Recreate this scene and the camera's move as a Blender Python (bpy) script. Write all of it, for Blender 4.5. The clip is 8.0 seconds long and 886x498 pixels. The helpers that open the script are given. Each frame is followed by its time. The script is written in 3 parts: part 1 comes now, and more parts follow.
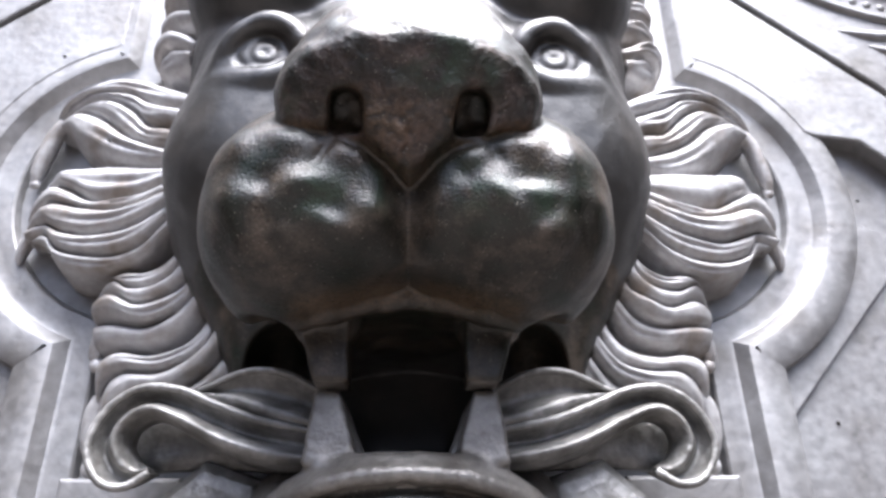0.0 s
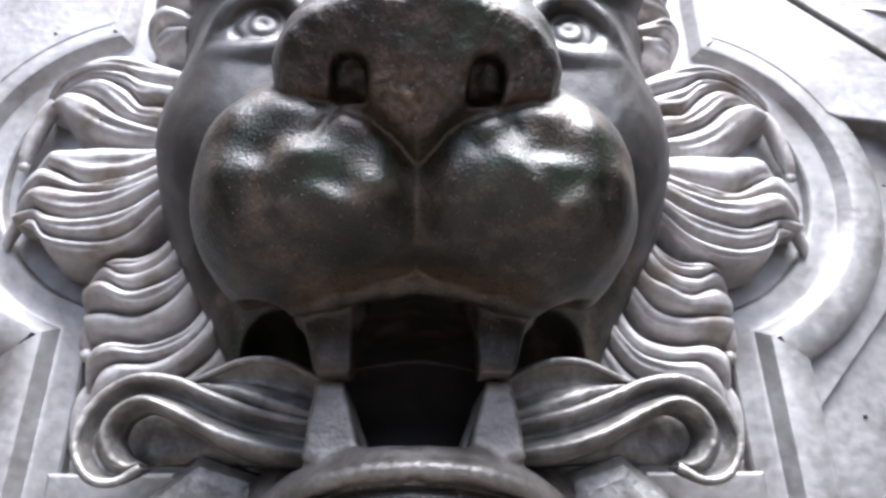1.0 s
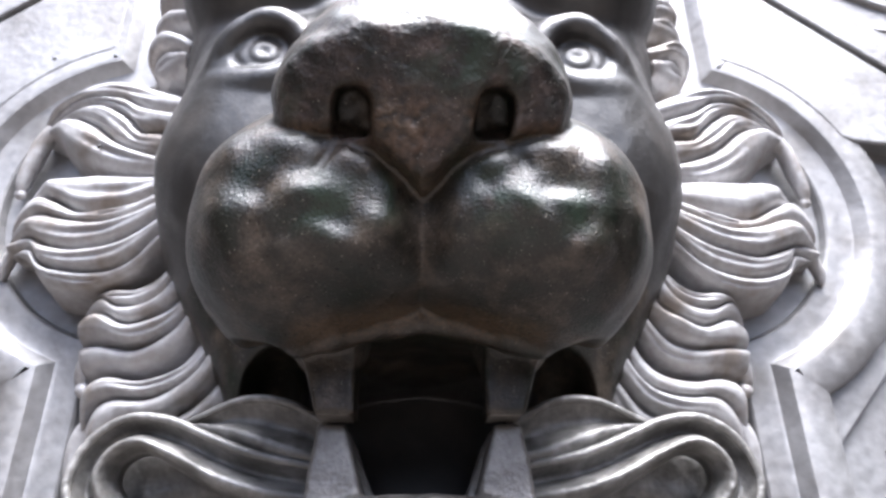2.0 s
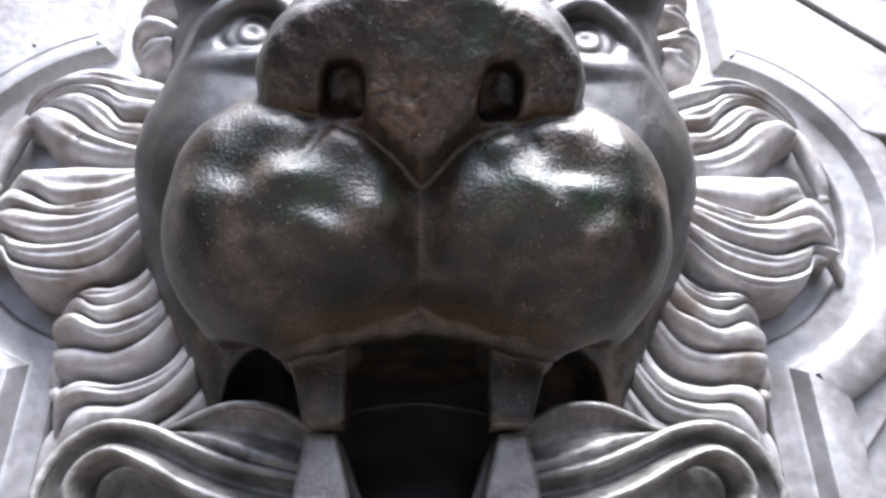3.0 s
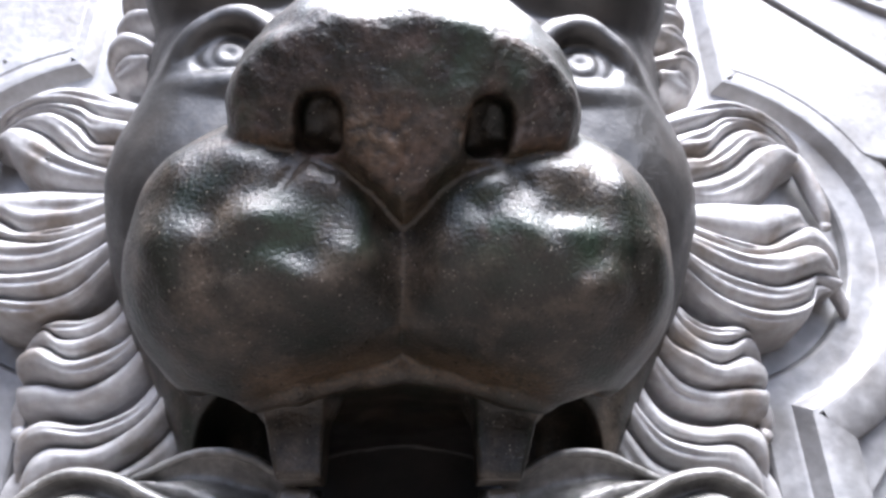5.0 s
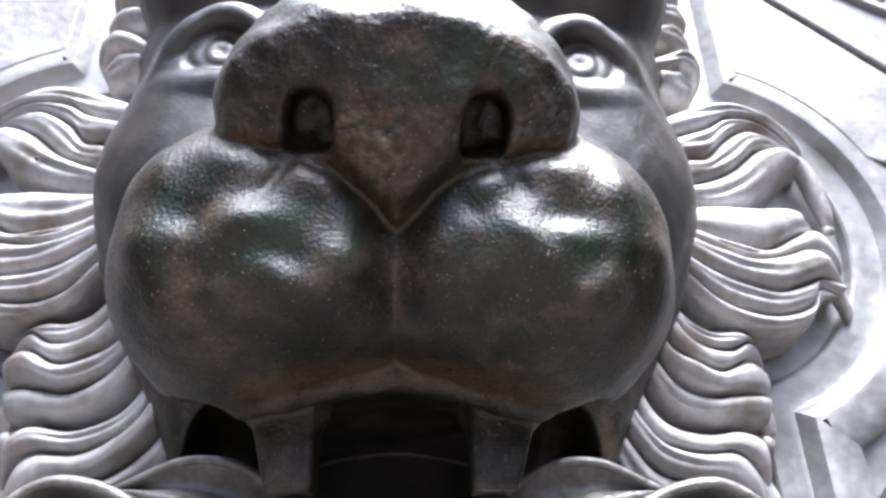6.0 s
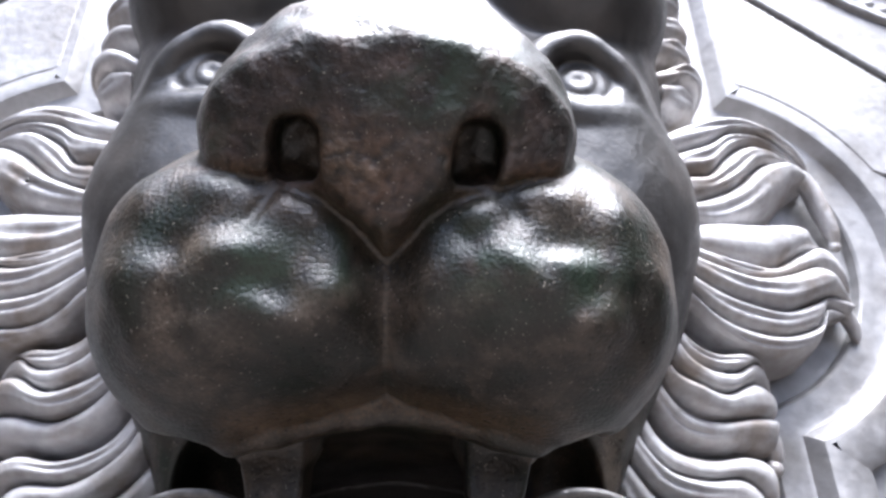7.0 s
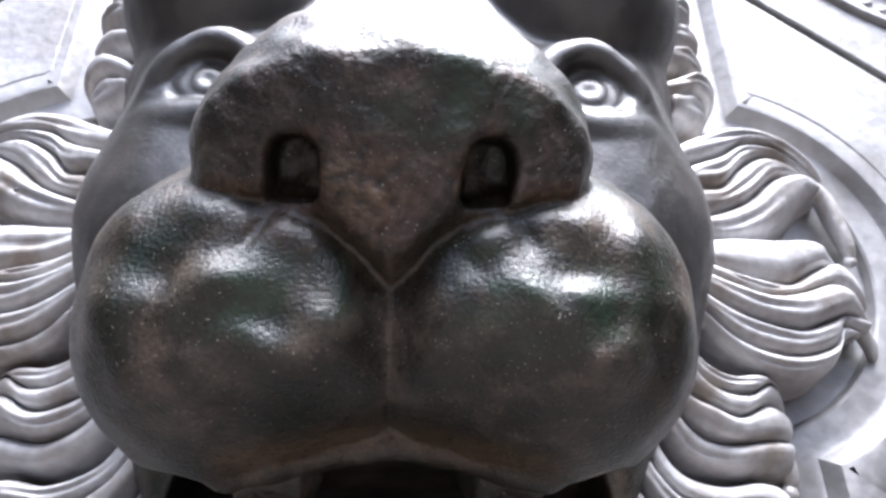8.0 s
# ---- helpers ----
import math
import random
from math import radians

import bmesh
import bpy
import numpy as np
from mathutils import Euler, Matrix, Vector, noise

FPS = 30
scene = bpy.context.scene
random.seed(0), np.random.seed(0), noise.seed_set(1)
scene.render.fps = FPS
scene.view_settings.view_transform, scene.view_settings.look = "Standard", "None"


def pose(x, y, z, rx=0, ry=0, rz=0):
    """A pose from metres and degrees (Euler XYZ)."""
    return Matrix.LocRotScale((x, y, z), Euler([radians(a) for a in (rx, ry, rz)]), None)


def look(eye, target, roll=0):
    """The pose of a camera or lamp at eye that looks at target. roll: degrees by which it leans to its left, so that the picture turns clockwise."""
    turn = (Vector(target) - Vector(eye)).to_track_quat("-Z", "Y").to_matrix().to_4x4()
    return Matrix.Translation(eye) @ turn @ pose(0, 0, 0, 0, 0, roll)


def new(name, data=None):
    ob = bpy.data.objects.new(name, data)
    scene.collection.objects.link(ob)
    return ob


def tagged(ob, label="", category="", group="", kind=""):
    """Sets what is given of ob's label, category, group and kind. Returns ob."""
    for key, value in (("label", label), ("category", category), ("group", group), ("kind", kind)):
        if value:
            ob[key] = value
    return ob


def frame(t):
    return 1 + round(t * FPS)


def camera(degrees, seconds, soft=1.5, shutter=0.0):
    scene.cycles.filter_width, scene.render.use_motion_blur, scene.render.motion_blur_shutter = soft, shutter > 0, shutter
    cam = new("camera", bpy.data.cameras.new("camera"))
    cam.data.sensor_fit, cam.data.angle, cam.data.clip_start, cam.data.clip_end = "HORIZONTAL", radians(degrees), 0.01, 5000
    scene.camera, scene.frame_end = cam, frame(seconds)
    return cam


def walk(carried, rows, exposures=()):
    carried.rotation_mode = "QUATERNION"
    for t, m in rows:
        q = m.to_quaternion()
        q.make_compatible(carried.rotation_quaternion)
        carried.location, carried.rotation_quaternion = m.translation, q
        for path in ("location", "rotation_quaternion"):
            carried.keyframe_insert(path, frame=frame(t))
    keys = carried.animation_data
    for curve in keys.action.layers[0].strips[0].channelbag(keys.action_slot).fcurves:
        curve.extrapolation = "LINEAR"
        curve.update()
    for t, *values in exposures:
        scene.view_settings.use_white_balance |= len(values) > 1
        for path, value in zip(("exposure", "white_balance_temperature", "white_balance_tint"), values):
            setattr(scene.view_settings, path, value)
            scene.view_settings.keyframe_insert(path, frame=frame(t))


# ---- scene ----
cam = camera(64.5, 8.0, 2.8)
cam.data.dof.use_dof, cam.data.dof.focus_distance, cam.data.dof.aperture_fstop = True, 0.25, 24.0
METRES, EYE, TILT, LEAN, TURN = 0.15, 1.5, 25.0, 0.6, -2.5
SIDE, BACK = 0.002, -0.50
ROWS = [
    (0.0, 0.0, 0.0, 0.0, -0.0, 0.0, -0.0),
    (0.5, 0.0065, 0.1035, -0.0586, 0.23, -0.72, 0.1),
    (1.0, -0.0286, 0.1637, -0.0478, 0.14, -0.42, -0.07),
    (1.5, -0.052, 0.2175, 0.0076, 0.08, 0.27, -0.11),
    (2.0, -0.0362, 0.2581, 0.0264, 0.48, 0.71, 0.06),
    (3.5, -0.0483, 0.5255, -0.003, 0.06, 1.06, -0.14),
    (4.0, -0.0591, 0.558, 0.0257, -0.28, 1.25, -0.03),
    (4.5, -0.0418, 0.5592, 0.0757, -0.32, 1.53, -0.14),
    (6.0, -0.0114, 0.639, 0.0966, -0.37, 1.88, -0.49),
    (6.5, 0.0009, 0.6583, 0.1159, -0.4, 2.38, -0.46),
    (7.0, 0.0153, 0.7017, 0.1502, -0.05, 2.53, -0.15),
    (7.5, -0.0124, 0.7336, 0.2041, -0.09, 2.74, -0.3),
    (8.0, -0.0029, 0.7968, 0.2107, -0.12, 2.56, -0.45),
]
walk(cam, [(t, pose(SIDE, BACK, EYE, TILT, LEAN, TURN) @ pose(METRES * x, METRES * y, METRES * z, 90 + pitch, roll, yaw)) for t, x, y, z, yaw, pitch, roll in ROWS],
     exposures=((0.0, 1.96, 5940, 12), (3.5, 2.22, 5900, 12), (8.0, 2.10, 5790, 12)))

# ---------------------------------------------------------------- world and light
SUN_EL, SUN_AZ = 70.0, 161.0
world = bpy.data.worlds.new("sky")
scene.world = world
world.use_nodes = True
wn = world.node_tree.nodes
sky = wn.new("ShaderNodeTexSky")
sky.sky_type = "NISHITA"
sky.sun_disc = False
sky.sun_elevation, sky.sun_rotation = radians(SUN_EL), radians(SUN_AZ)
sky.air_density, sky.dust_density, sky.ozone_density = 1.0, 6.0, 1.0
wn["Background"].inputs["Strength"].default_value = 0.15
world.node_tree.links.new(sky.outputs[0], wn["Background"].inputs["Color"])

sun = new("sun", bpy.data.lights.new("sun", "SUN"))
sun.data.energy, sun.data.angle, sun.data.color = 4.3, radians(50), (1.0, 0.99, 0.985)
sun.matrix_world = look((0.25, -0.72, 2.1), (0, 0, 0))


# ---------------------------------------------------------------- materials
def bronze(name, dark, mid, light, rough=0.4, metal=0.7, scale=14.0, bump=0.25, grain=260.0, ior=1.6, mottle=0.3, specks=0.0, grime=None, uneven=0.0):
    m = bpy.data.materials.new(name)
    m.use_nodes = True
    nt = m.node_tree
    n, l = nt.nodes, nt.links
    b = n["Principled BSDF"]
    tc = n.new("ShaderNodeTexCoord")
    big = n.new("ShaderNodeTexNoise")
    big.inputs["Scale"].default_value, big.inputs["Detail"].default_value = scale, 6
    big.inputs["Roughness"].default_value = 0.6
    fine = n.new("ShaderNodeTexNoise")
    fine.inputs["Scale"].default_value, fine.inputs["Detail"].default_value = grain, 5
    for t in (big, fine):
        l.new(tc.outputs["Object"], t.inputs["Vector"])
    ramp = n.new("ShaderNodeValToRGB")
    e = ramp.color_ramp.elements
    e[0].position, e[0].color = 0.33, (*dark, 1)
    e[1].position, e[1].color = 0.68, (*light, 1)
    x = e.new(0.5)
    x.color = (*mid, 1)
    l.new(big.outputs["Fac"], ramp.inputs["Fac"])
    mix = n.new("ShaderNodeMix")
    mix.data_type, mix.blend_type = "RGBA", "OVERLAY"
    mix.inputs["Factor"].default_value = mottle
    l.new(ramp.outputs["Color"], mix.inputs["A"])
    l.new(fine.outputs["Fac"], mix.inputs["B"])
    colour = mix.outputs["Result"]
    if specks:
        dots = n.new("ShaderNodeTexNoise")
        dots.inputs["Scale"].default_value, dots.inputs["Detail"].default_value = 1050.0, 1
        l.new(tc.outputs["Object"], dots.inputs["Vector"])
        pick = n.new("ShaderNodeMapRange")
        pick.inputs["From Min"].default_value, pick.inputs["From Max"].default_value = 0.70, 0.78
        pick.inputs["To Max"].default_value = specks
        l.new(dots.outputs["Fac"], pick.inputs["Value"])
        m2 = n.new("ShaderNodeMix")
        m2.data_type = "RGBA"
        m2.inputs["B"].default_value = (0.28, 0.25, 0.21, 1)
        l.new(pick.outputs["Result"], m2.inputs["Factor"])
        l.new(colour, m2.inputs["A"])
        colour = m2.outputs["Result"]
    if grime:
        at = n.new("ShaderNodeAttribute")
        at.attribute_name = "grime"
        patch = n.new("ShaderNodeMath")
        patch.operation = "MULTIPLY"
        l.new(at.outputs["Fac"], patch.inputs[0])
        gr = n.new("ShaderNodeMapRange")
        gr.inputs["From Min"].default_value, gr.inputs["From Max"].default_value = 0.30, 0.72
        l.new(fine.outputs["Fac"], gr.inputs["Value"])
        l.new(gr.outputs["Result"], patch.inputs[1])
        m3 = n.new("ShaderNodeMix")
        m3.data_type = "RGBA"
        m3.inputs["B"].default_value = (*grime, 1)
        l.new(patch.outputs["Value"], m3.inputs["Factor"])
        l.new(colour, m3.inputs["A"])
        colour = m3.outputs["Result"]
        at2 = n.new("ShaderNodeAttribute")
        at2.attribute_name = "verdigris"
        spread = n.new("ShaderNodeMapRange")
        spread.inputs["From Min"].default_value, spread.inputs["From Max"].default_value = 0.40, 0.58
        blot = n.new("ShaderNodeTexNoise")
        blot.inputs["Scale"].default_value, blot.inputs["Detail"].default_value = 85.0, 6
        l.new(tc.outputs["Object"], blot.inputs["Vector"])
        l.new(blot.outputs["Fac"], spread.inputs["Value"])
        much = n.new("ShaderNodeMath")
        much.operation = "MULTIPLY"
        l.new(at2.outputs["Fac"], much.inputs[0])
        l.new(spread.outputs["Result"], much.inputs[1])
        m4 = n.new("ShaderNodeMix")
        m4.data_type = "RGBA"
        m4.inputs["B"].default_value = (0.019, 0.031, 0.018, 1)
        l.new(much.outputs["Value"], m4.inputs["Factor"])
        l.new(colour, m4.inputs["A"])
        colour = m4.outputs["Result"]
    l.new(colour, b.inputs["Base Color"])
    rr = n.new("ShaderNodeMapRange")
    rr.inputs["From Min"].default_value, rr.inputs["From Max"].default_value = 0.3, 0.7
    rr.inputs["To Min"].default_value, rr.inputs["To Max"].default_value = rough - 0.08, rough + 0.1
    l.new(fine.outputs["Fac"], rr.inputs["Value"])
    l.new(rr.outputs["Result"], b.inputs["Roughness"])
    b.inputs["Metallic"].default_value, b.inputs["IOR"].default_value = metal, ior
    bp = n.new("ShaderNodeBump")
    bp.inputs["Strength"].default_value, bp.inputs["Distance"].default_value = bump, 0.0012
    l.new(fine.outputs["Fac"], bp.inputs["Height"])
    if uneven:
        dents = n.new("ShaderNodeTexNoise")
        dents.inputs["Scale"].default_value, dents.inputs["Detail"].default_value = 62.0, 1
        l.new(tc.outputs["Object"], dents.inputs["Vector"])
        b2 = n.new("ShaderNodeBump")
        b2.inputs["Strength"].default_value, b2.inputs["Distance"].default_value = uneven, 0.006
        l.new(dents.outputs["Fac"], b2.inputs["Height"])
        l.new(b2.outputs["Normal"], bp.inputs["Normal"])
    l.new(bp.outputs["Normal"], b.inputs["Normal"])
    return m


HEAD = bronze("dark_bronze", (0.006, 0.010, 0.006), (0.018, 0.015, 0.011), (0.072, 0.056, 0.042), 0.35, 0.08, 46, 0.42, 650, 1.50, 0.8, 0.9, (0.13, 0.082, 0.045), 0.05)
MANE = bronze("grey_bronze", (0.215, 0.188, 0.165), (0.335, 0.326, 0.322), (0.44, 0.434, 0.436), 0.50, 0.35, 30, 0.4, 200, 1.6, 0.3, 0.0, None, 0.12)
PANEL = bronze("panel_bronze", (0.135, 0.128, 0.120), (0.210, 0.206, 0.205), (0.26, 0.259, 0.259), 0.50, 0.55, 16, 0.35, 150, 1.6, 0.3, 0.0, None, 0.06)
SCROLL = bronze("scroll_bronze", (0.08, 0.076, 0.068), (0.165, 0.160, 0.150), (0.30, 0.292, 0.28), 0.42, 0.35, 40, 0.9, 220, 1.6, 0.4, 0.0, None, 0.2)
JAW = bronze("worn_jaw_bronze", (0.075, 0.066, 0.056), (0.145, 0.135, 0.122), (0.24, 0.225, 0.205), 0.38, 0.35, 34, 0.5, 380, 1.6, 0.4, 0.3, None, 0.12)
CRUST = bronze("crusty_nose_bronze", (0.006, 0.010, 0.007), (0.019, 0.014, 0.011), (0.070, 0.049, 0.041), 0.48, 0.05, 48, 1.0, 280, 1.45, 0.9, 0.9, (0.15, 0.085, 0.045), 0.14)
SATIN = bronze("satin_cheek_bronze", (0.024, 0.023, 0.022), (0.035, 0.033, 0.031), (0.055, 0.048, 0.043), 0.40, 0.2, 22, 0.16, 430, 1.7, 0.3, 0.1, (0.10, 0.06, 0.04), 0.08)
PAVING = bronze("street_paving", (0.050, 0.042, 0.035), (0.062, 0.052, 0.044), (0.075, 0.064, 0.055), 0.85, 0.0, 1.2, 0.3, 30)
STONE = bronze("street_stone", (0.026, 0.018, 0.012), (0.033, 0.023, 0.016), (0.042, 0.030, 0.021), 0.85, 0.0, 1.2, 0.3, 30)


# ---------------------------------------------------------------- builders
def mesh_object(name, verts, faces, material, parent=None, label=""):
    me = bpy.data.meshes.new(name)
    me.from_pydata([tuple(map(float, v)) for v in verts], [], [tuple(map(int, f)) for f in faces])
    me.materials.append(material)
    me.shade_smooth()
    ob = new(name, me)
    ob.parent = parent
    if label:
        ob["label"] = label
    return ob


def spline(points, steps):
    """Catmull-Rom through the points."""
    p = np.array(points, float)
    p = np.vstack([2 * p[0] - p[1], p, 2 * p[-1] - p[-2]])
    out = []
    for i in range(1, len(p) - 2):
        for s in np.arange(steps) / steps:
            a, b, c, d = p[i - 1:i + 3]
            out.append(0.5 * (2 * b + (c - a) * s + (2 * a - 5 * b + 4 * c - d) * s ** 2 + (3 * b - a - 3 * c + d) * s ** 3))
    out.append(p[-2])
    return np.array(out)


ROUND = [(math.cos(2 * math.pi * k / 12), math.sin(2 * math.pi * k / 12)) for k in range(12)]
# long rise from the groove above, steep underside
SHINGLE = [(1.05, -0.7), (1.0, -0.1), (0.90, 0.35), (0.68, 0.72), (0.36, 0.97), (0.0, 1.08), (-0.36, 1.06), (-0.66, 0.88), (-0.86, 0.55), (-0.95, 0.10), (-1.0, -0.7)]


def tube(verts, faces, line, width, depth, profile=ROUND, hand=1):
    """Adds a tapered strand along the line (x, y, z): half width across, half depth towards the viewer, ends closed."""
    base, n, sides = len(verts), len(line), len(profile)
    tang = np.gradient(line, axis=0)
    tang /= np.linalg.norm(tang, axis=1)[:, None] + 1e-9
    for i in range(n):
        out = np.array((0.0, -1.0, 0.0))
        out -= tang[i] * out.dot(tang[i])
        out /= np.linalg.norm(out) + 1e-9
        across = np.cross(out, tang[i]) * hand
        for a, b in profile:
            verts.append(line[i] + across * width[i] * a + out * depth[i] * b)
    for i in range(n - 1):
        for k in range(sides):
            k2 = (k + 1) % sides
            q = (base + i * sides + k, base + i * sides + k2, base + (i + 1) * sides + k2, base + (i + 1) * sides + k)
            faces.append(q if hand < 0 else q[::-1])
    ends = [base + k for k in range(sides)], [base + (n - 1) * sides + k for k in range(sides)][::-1]
    for q in ends:
        faces.append(q[::-1] if hand < 0 else q)


# ---------------------------------------------------------------- solid modelling by distance
def ellipsoid(p, c, r):
    q = (p - np.array(c)) / np.array(r)
    k0 = np.sqrt((q * q).sum(1)) + 1e-9
    k1 = np.sqrt(((q / np.array(r)) ** 2).sum(1)) + 1e-9
    return k0 * (k0 - 1) / k1


def cone(p, a, b, ra, rb):
    a, b = np.array(a), np.array(b)
    d = b - a
    t = np.clip((p - a) @ d / d.dot(d), 0, 1)
    return np.linalg.norm(p - a - t[:, None] * d, axis=1) - (ra + (rb - ra) * t)


def tooth(p, top, bottom, wt, wb, depth, rnd):
    """A tapered square tooth from top to bottom; half widths at both ends."""
    top, bottom = np.array(top), np.array(bottom)
    t = (p[:, 2] - top[2]) / (bottom[2] - top[2])
    tc = np.clip(t, 0, 1)
    cx, cy = top[0] + (bottom[0] - top[0]) * tc, top[1] + (bottom[1] - top[1]) * tc
    w = wt + (wb - wt) * tc
    h = abs(top[2] - bottom[2]) / 2
    q = np.stack([np.abs(p[:, 0] - cx) - w + rnd, np.abs(p[:, 1] - cy) - depth + rnd, np.abs(p[:, 2] - (top[2] + bottom[2]) / 2) - h + rnd], 1)
    return np.linalg.norm(np.maximum(q, 0), axis=1) + np.minimum(q.max(1), 0) - rnd


def join(a, b, k):
    h = np.maximum(k - np.abs(a - b), 0) / k
    return np.minimum(a, b) - h * h * k / 4


def cut(a, b, k):
    return -join(-a, b, k)


def lumps(p, f):
    x, y, z = p.T * f
    return (np.sin(x + 1.7 * np.sin(y * 0.9 + 0.4)) * np.cos(z * 1.1 + 0.8 * np.sin(x * 0.7)) + np.sin(y * 1.3 + z * 0.8 + 1.1)) / 2


def boxy(p, c, r, e):
    q = np.abs((p - np.array(c)) / np.array(r)) + 1e-9
    k = (q ** e).sum(1) ** (1 / e)
    slope = np.sqrt(((q ** (e - 1) / k[:, None] ** (e - 1) / np.array(r)) ** 2).sum(1)) + 1e-9
    return (k - 1) / slope


# swellings and creases of the lip pads: x, z, reach in x and z, slant, height
SWELLINGS = [
    (-0.056, 1.690, 0.0120, 0.0090, 0.0, 0.0034), (-0.028, 1.682, 0.0085, 0.0075, -0.4, 0.0032), (-0.051, 1.666, 0.0100, 0.0070, 0.0, 0.0026),
    (-0.084, 1.690, 0.0090, 0.0110, 0.0, 0.0022), (-0.087, 1.660, 0.0090, 0.0110, 0.0, 0.0022), (-0.0415, 1.683, 0.0032, 0.0075, 0.55, -0.0022),
    (-0.068, 1.669, 0.0075, 0.0070, 0.0, -0.0024), (-0.037, 1.657, 0.0110, 0.0080, 0.3, -0.0022), (-0.018, 1.655, 0.0080, 0.0060, 0.0, 0.0016),
    (-0.058, 1.641, 0.0090, 0.0070, 0.0, 0.0016), (-0.072, 1.650, 0.0060, 0.0100, 0.2, -0.0014),
    (0.056, 1.689, 0.0130, 0.0080, 0.2, 0.0030), (0.031, 1.682, 0.0085, 0.0065, 0.5, 0.0026), (0.079, 1.681, 0.0075, 0.0120, 0.0, 0.0032),
    (0.058, 1.670, 0.0090, 0.0050, 0.0, -0.0016), (0.0425, 1.683, 0.0036, 0.0055, -0.3, -0.0020), (0.040, 1.660, 0.0150, 0.0070, 0.0, 0.0012),
    (-0.035, 1.642, 0.0090, 0.0060, 0.0, 0.0016), (-0.078, 1.640, 0.0080, 0.0070, 0.0, 0.0014), (0.030, 1.648, 0.0080, 0.0060, 0.0, -0.0014), (0.085, 1.647, 0.0070, 0.0070, 0.0, -0.0014),
    (0.093, 1.662, 0.0070, 0.0120, 0.0, 0.0018), (0.070, 1.657, 0.0060, 0.0060, 0.4, -0.0014), (0.064, 1.643, 0.0120, 0.0070, 0.0, 0.0014),
]


# shallow dimples all over them
dimple = random.Random(5)
SWELLINGS += [(dimple.choice((-1, 1)) * dimple.uniform(0.012, 0.098), dimple.uniform(1.634, 1.684), dimple.uniform(0.004, 0.009), dimple.uniform(0.004, 0.008), dimple.uniform(-0.6, 0.6), dimple.uniform(-0.0011, 0.0011))
              for k in range(44)]


def head_distance(p0):
    p = p0.copy()
    p[:, 0] = np.abs(p[:, 0])
    # skull and cheeks
    d = ellipsoid(p, (0, -0.01, 1.80), (0.169, 0.105, 0.215))
    d = join(d, ellipsoid(p, (0.104, -0.045, 1.775), (0.075, 0.075, 0.085)), 0.03)
    # cheek flank running down to the hinge of the jaw
    d = join(d, cone(p, (0.134, -0.030, 1.720), (0.087, -0.040, 1.600), 0.030, 0.018), 0.025)
    d = join(d, ellipsoid(p, (0.122, -0.030, 1.885), (0.052, 0.062, 0.060)), 0.04)
    # brow, with the hollow between brow and bridge
    d = join(d, ellipsoid(p, (0.110, -0.050, 1.932), (0.072, 0.082, 0.070)), 0.006)
    # muzzle body
    d = join(d, ellipsoid(p, (0.0, -0.09, 1.708), (0.090, 0.10, 0.078)), 0.015)
    d = join(d, ellipsoid(p, (0.040, -0.145, 1.700), (0.050, 0.060, 0.046)), 0.014)
    # lip pads: boxy, full up to the foot of the nose, with soft swellings and creases
    pads = boxy(p, (0.047, -0.140, 1.6755), (0.063, 0.0745, 0.0465), 2.7)
    pads = join(pads, ellipsoid(p, (0.060, -0.138, 1.694), (0.050, 0.062, 0.055)), 0.016)
    pads = join(pads, ellipsoid(p, (0.063, -0.138, 1.665), (0.041, 0.058, 0.044)), 0.02)
    ahead = np.clip((-0.150 - p0[:, 1]) / 0.03, 0, 1)
    for cx, cz, sx, sz, slant, a in SWELLINGS:
        dz = p0[:, 2] - cz - 0.0015
        dx = p0[:, 0] - cx - slant * dz
        pads = pads - ahead * 1.2 * a * np.exp(-(dx / sx) ** 2 - (dz / sz) ** 2)
    d = join(d, pads, 0.008)
    # furrow from the nose to the lip
    d = cut(d, cone(p, (0, -0.2085, 1.676), (0, -0.1940, 1.641), 0.0040, 0.0034), 0.014)
    # mouth opening
    d = cut(d, ellipsoid(p, (0, -0.095, 1.588), (0.094, 0.12, 0.046)), 0.005)
    d = cut(d, ellipsoid(p, (0, -0.11, 1.600), (0.034, 0.12, 0.034)), 0.006)
    d = cut(d, ellipsoid(p, (0.078, -0.100, 1.606), (0.026, 0.066, 0.029)), 0.004)
    d = cut(d, ellipsoid(p, (0.083, -0.070, 1.617), (0.024, 0.048, 0.033)), 0.004)
    # lip band along the edge of the mouth
    for a, b in (((0.0, 1.634), (0.020, 1.6325)), ((0.020, 1.6325), (0.042, 1.627)), ((0.042, 1.627), (0.056, 1.6235))):
        d = join(d, cone(p, (a[0], -0.150, a[1]), (b[0], -0.145, b[1]), 0.0065, 0.0065), 0.004)
    # nose and bridge
    nose = cone(p * np.array((0.84, 1, 1)), (0, -0.204, 1.726), (0, -0.075, 1.872), 0.0545, 0.044)
    nose = join(nose, ellipsoid(p, (0.036, -0.195, 1.717), (0.030, 0.045, 0.031)), 0.010)
    # the tip: a broad rounded top that meets the flat face in an edge
    back, up = p[:, 1] + 0.1336, p[:, 2] - 1.6965
    bulge = 4.5 * p[:, 0] ** 2 + 560 * p[:, 0] ** 4
    top = np.where(up * 0.755 < -back * 0.656, np.hypot(back, up), -0.755 * back + 0.656 * up) - 0.12 + bulge
    nose = cut(nose, -top / 1.25, 0.003)
    face = (p - np.array((0, -0.2500, 1.7255))) @ np.array((0.0, -0.832, -0.555)) + 4.0 * p[:, 0] ** 2
    nose = cut(nose, -face, 0.0025)
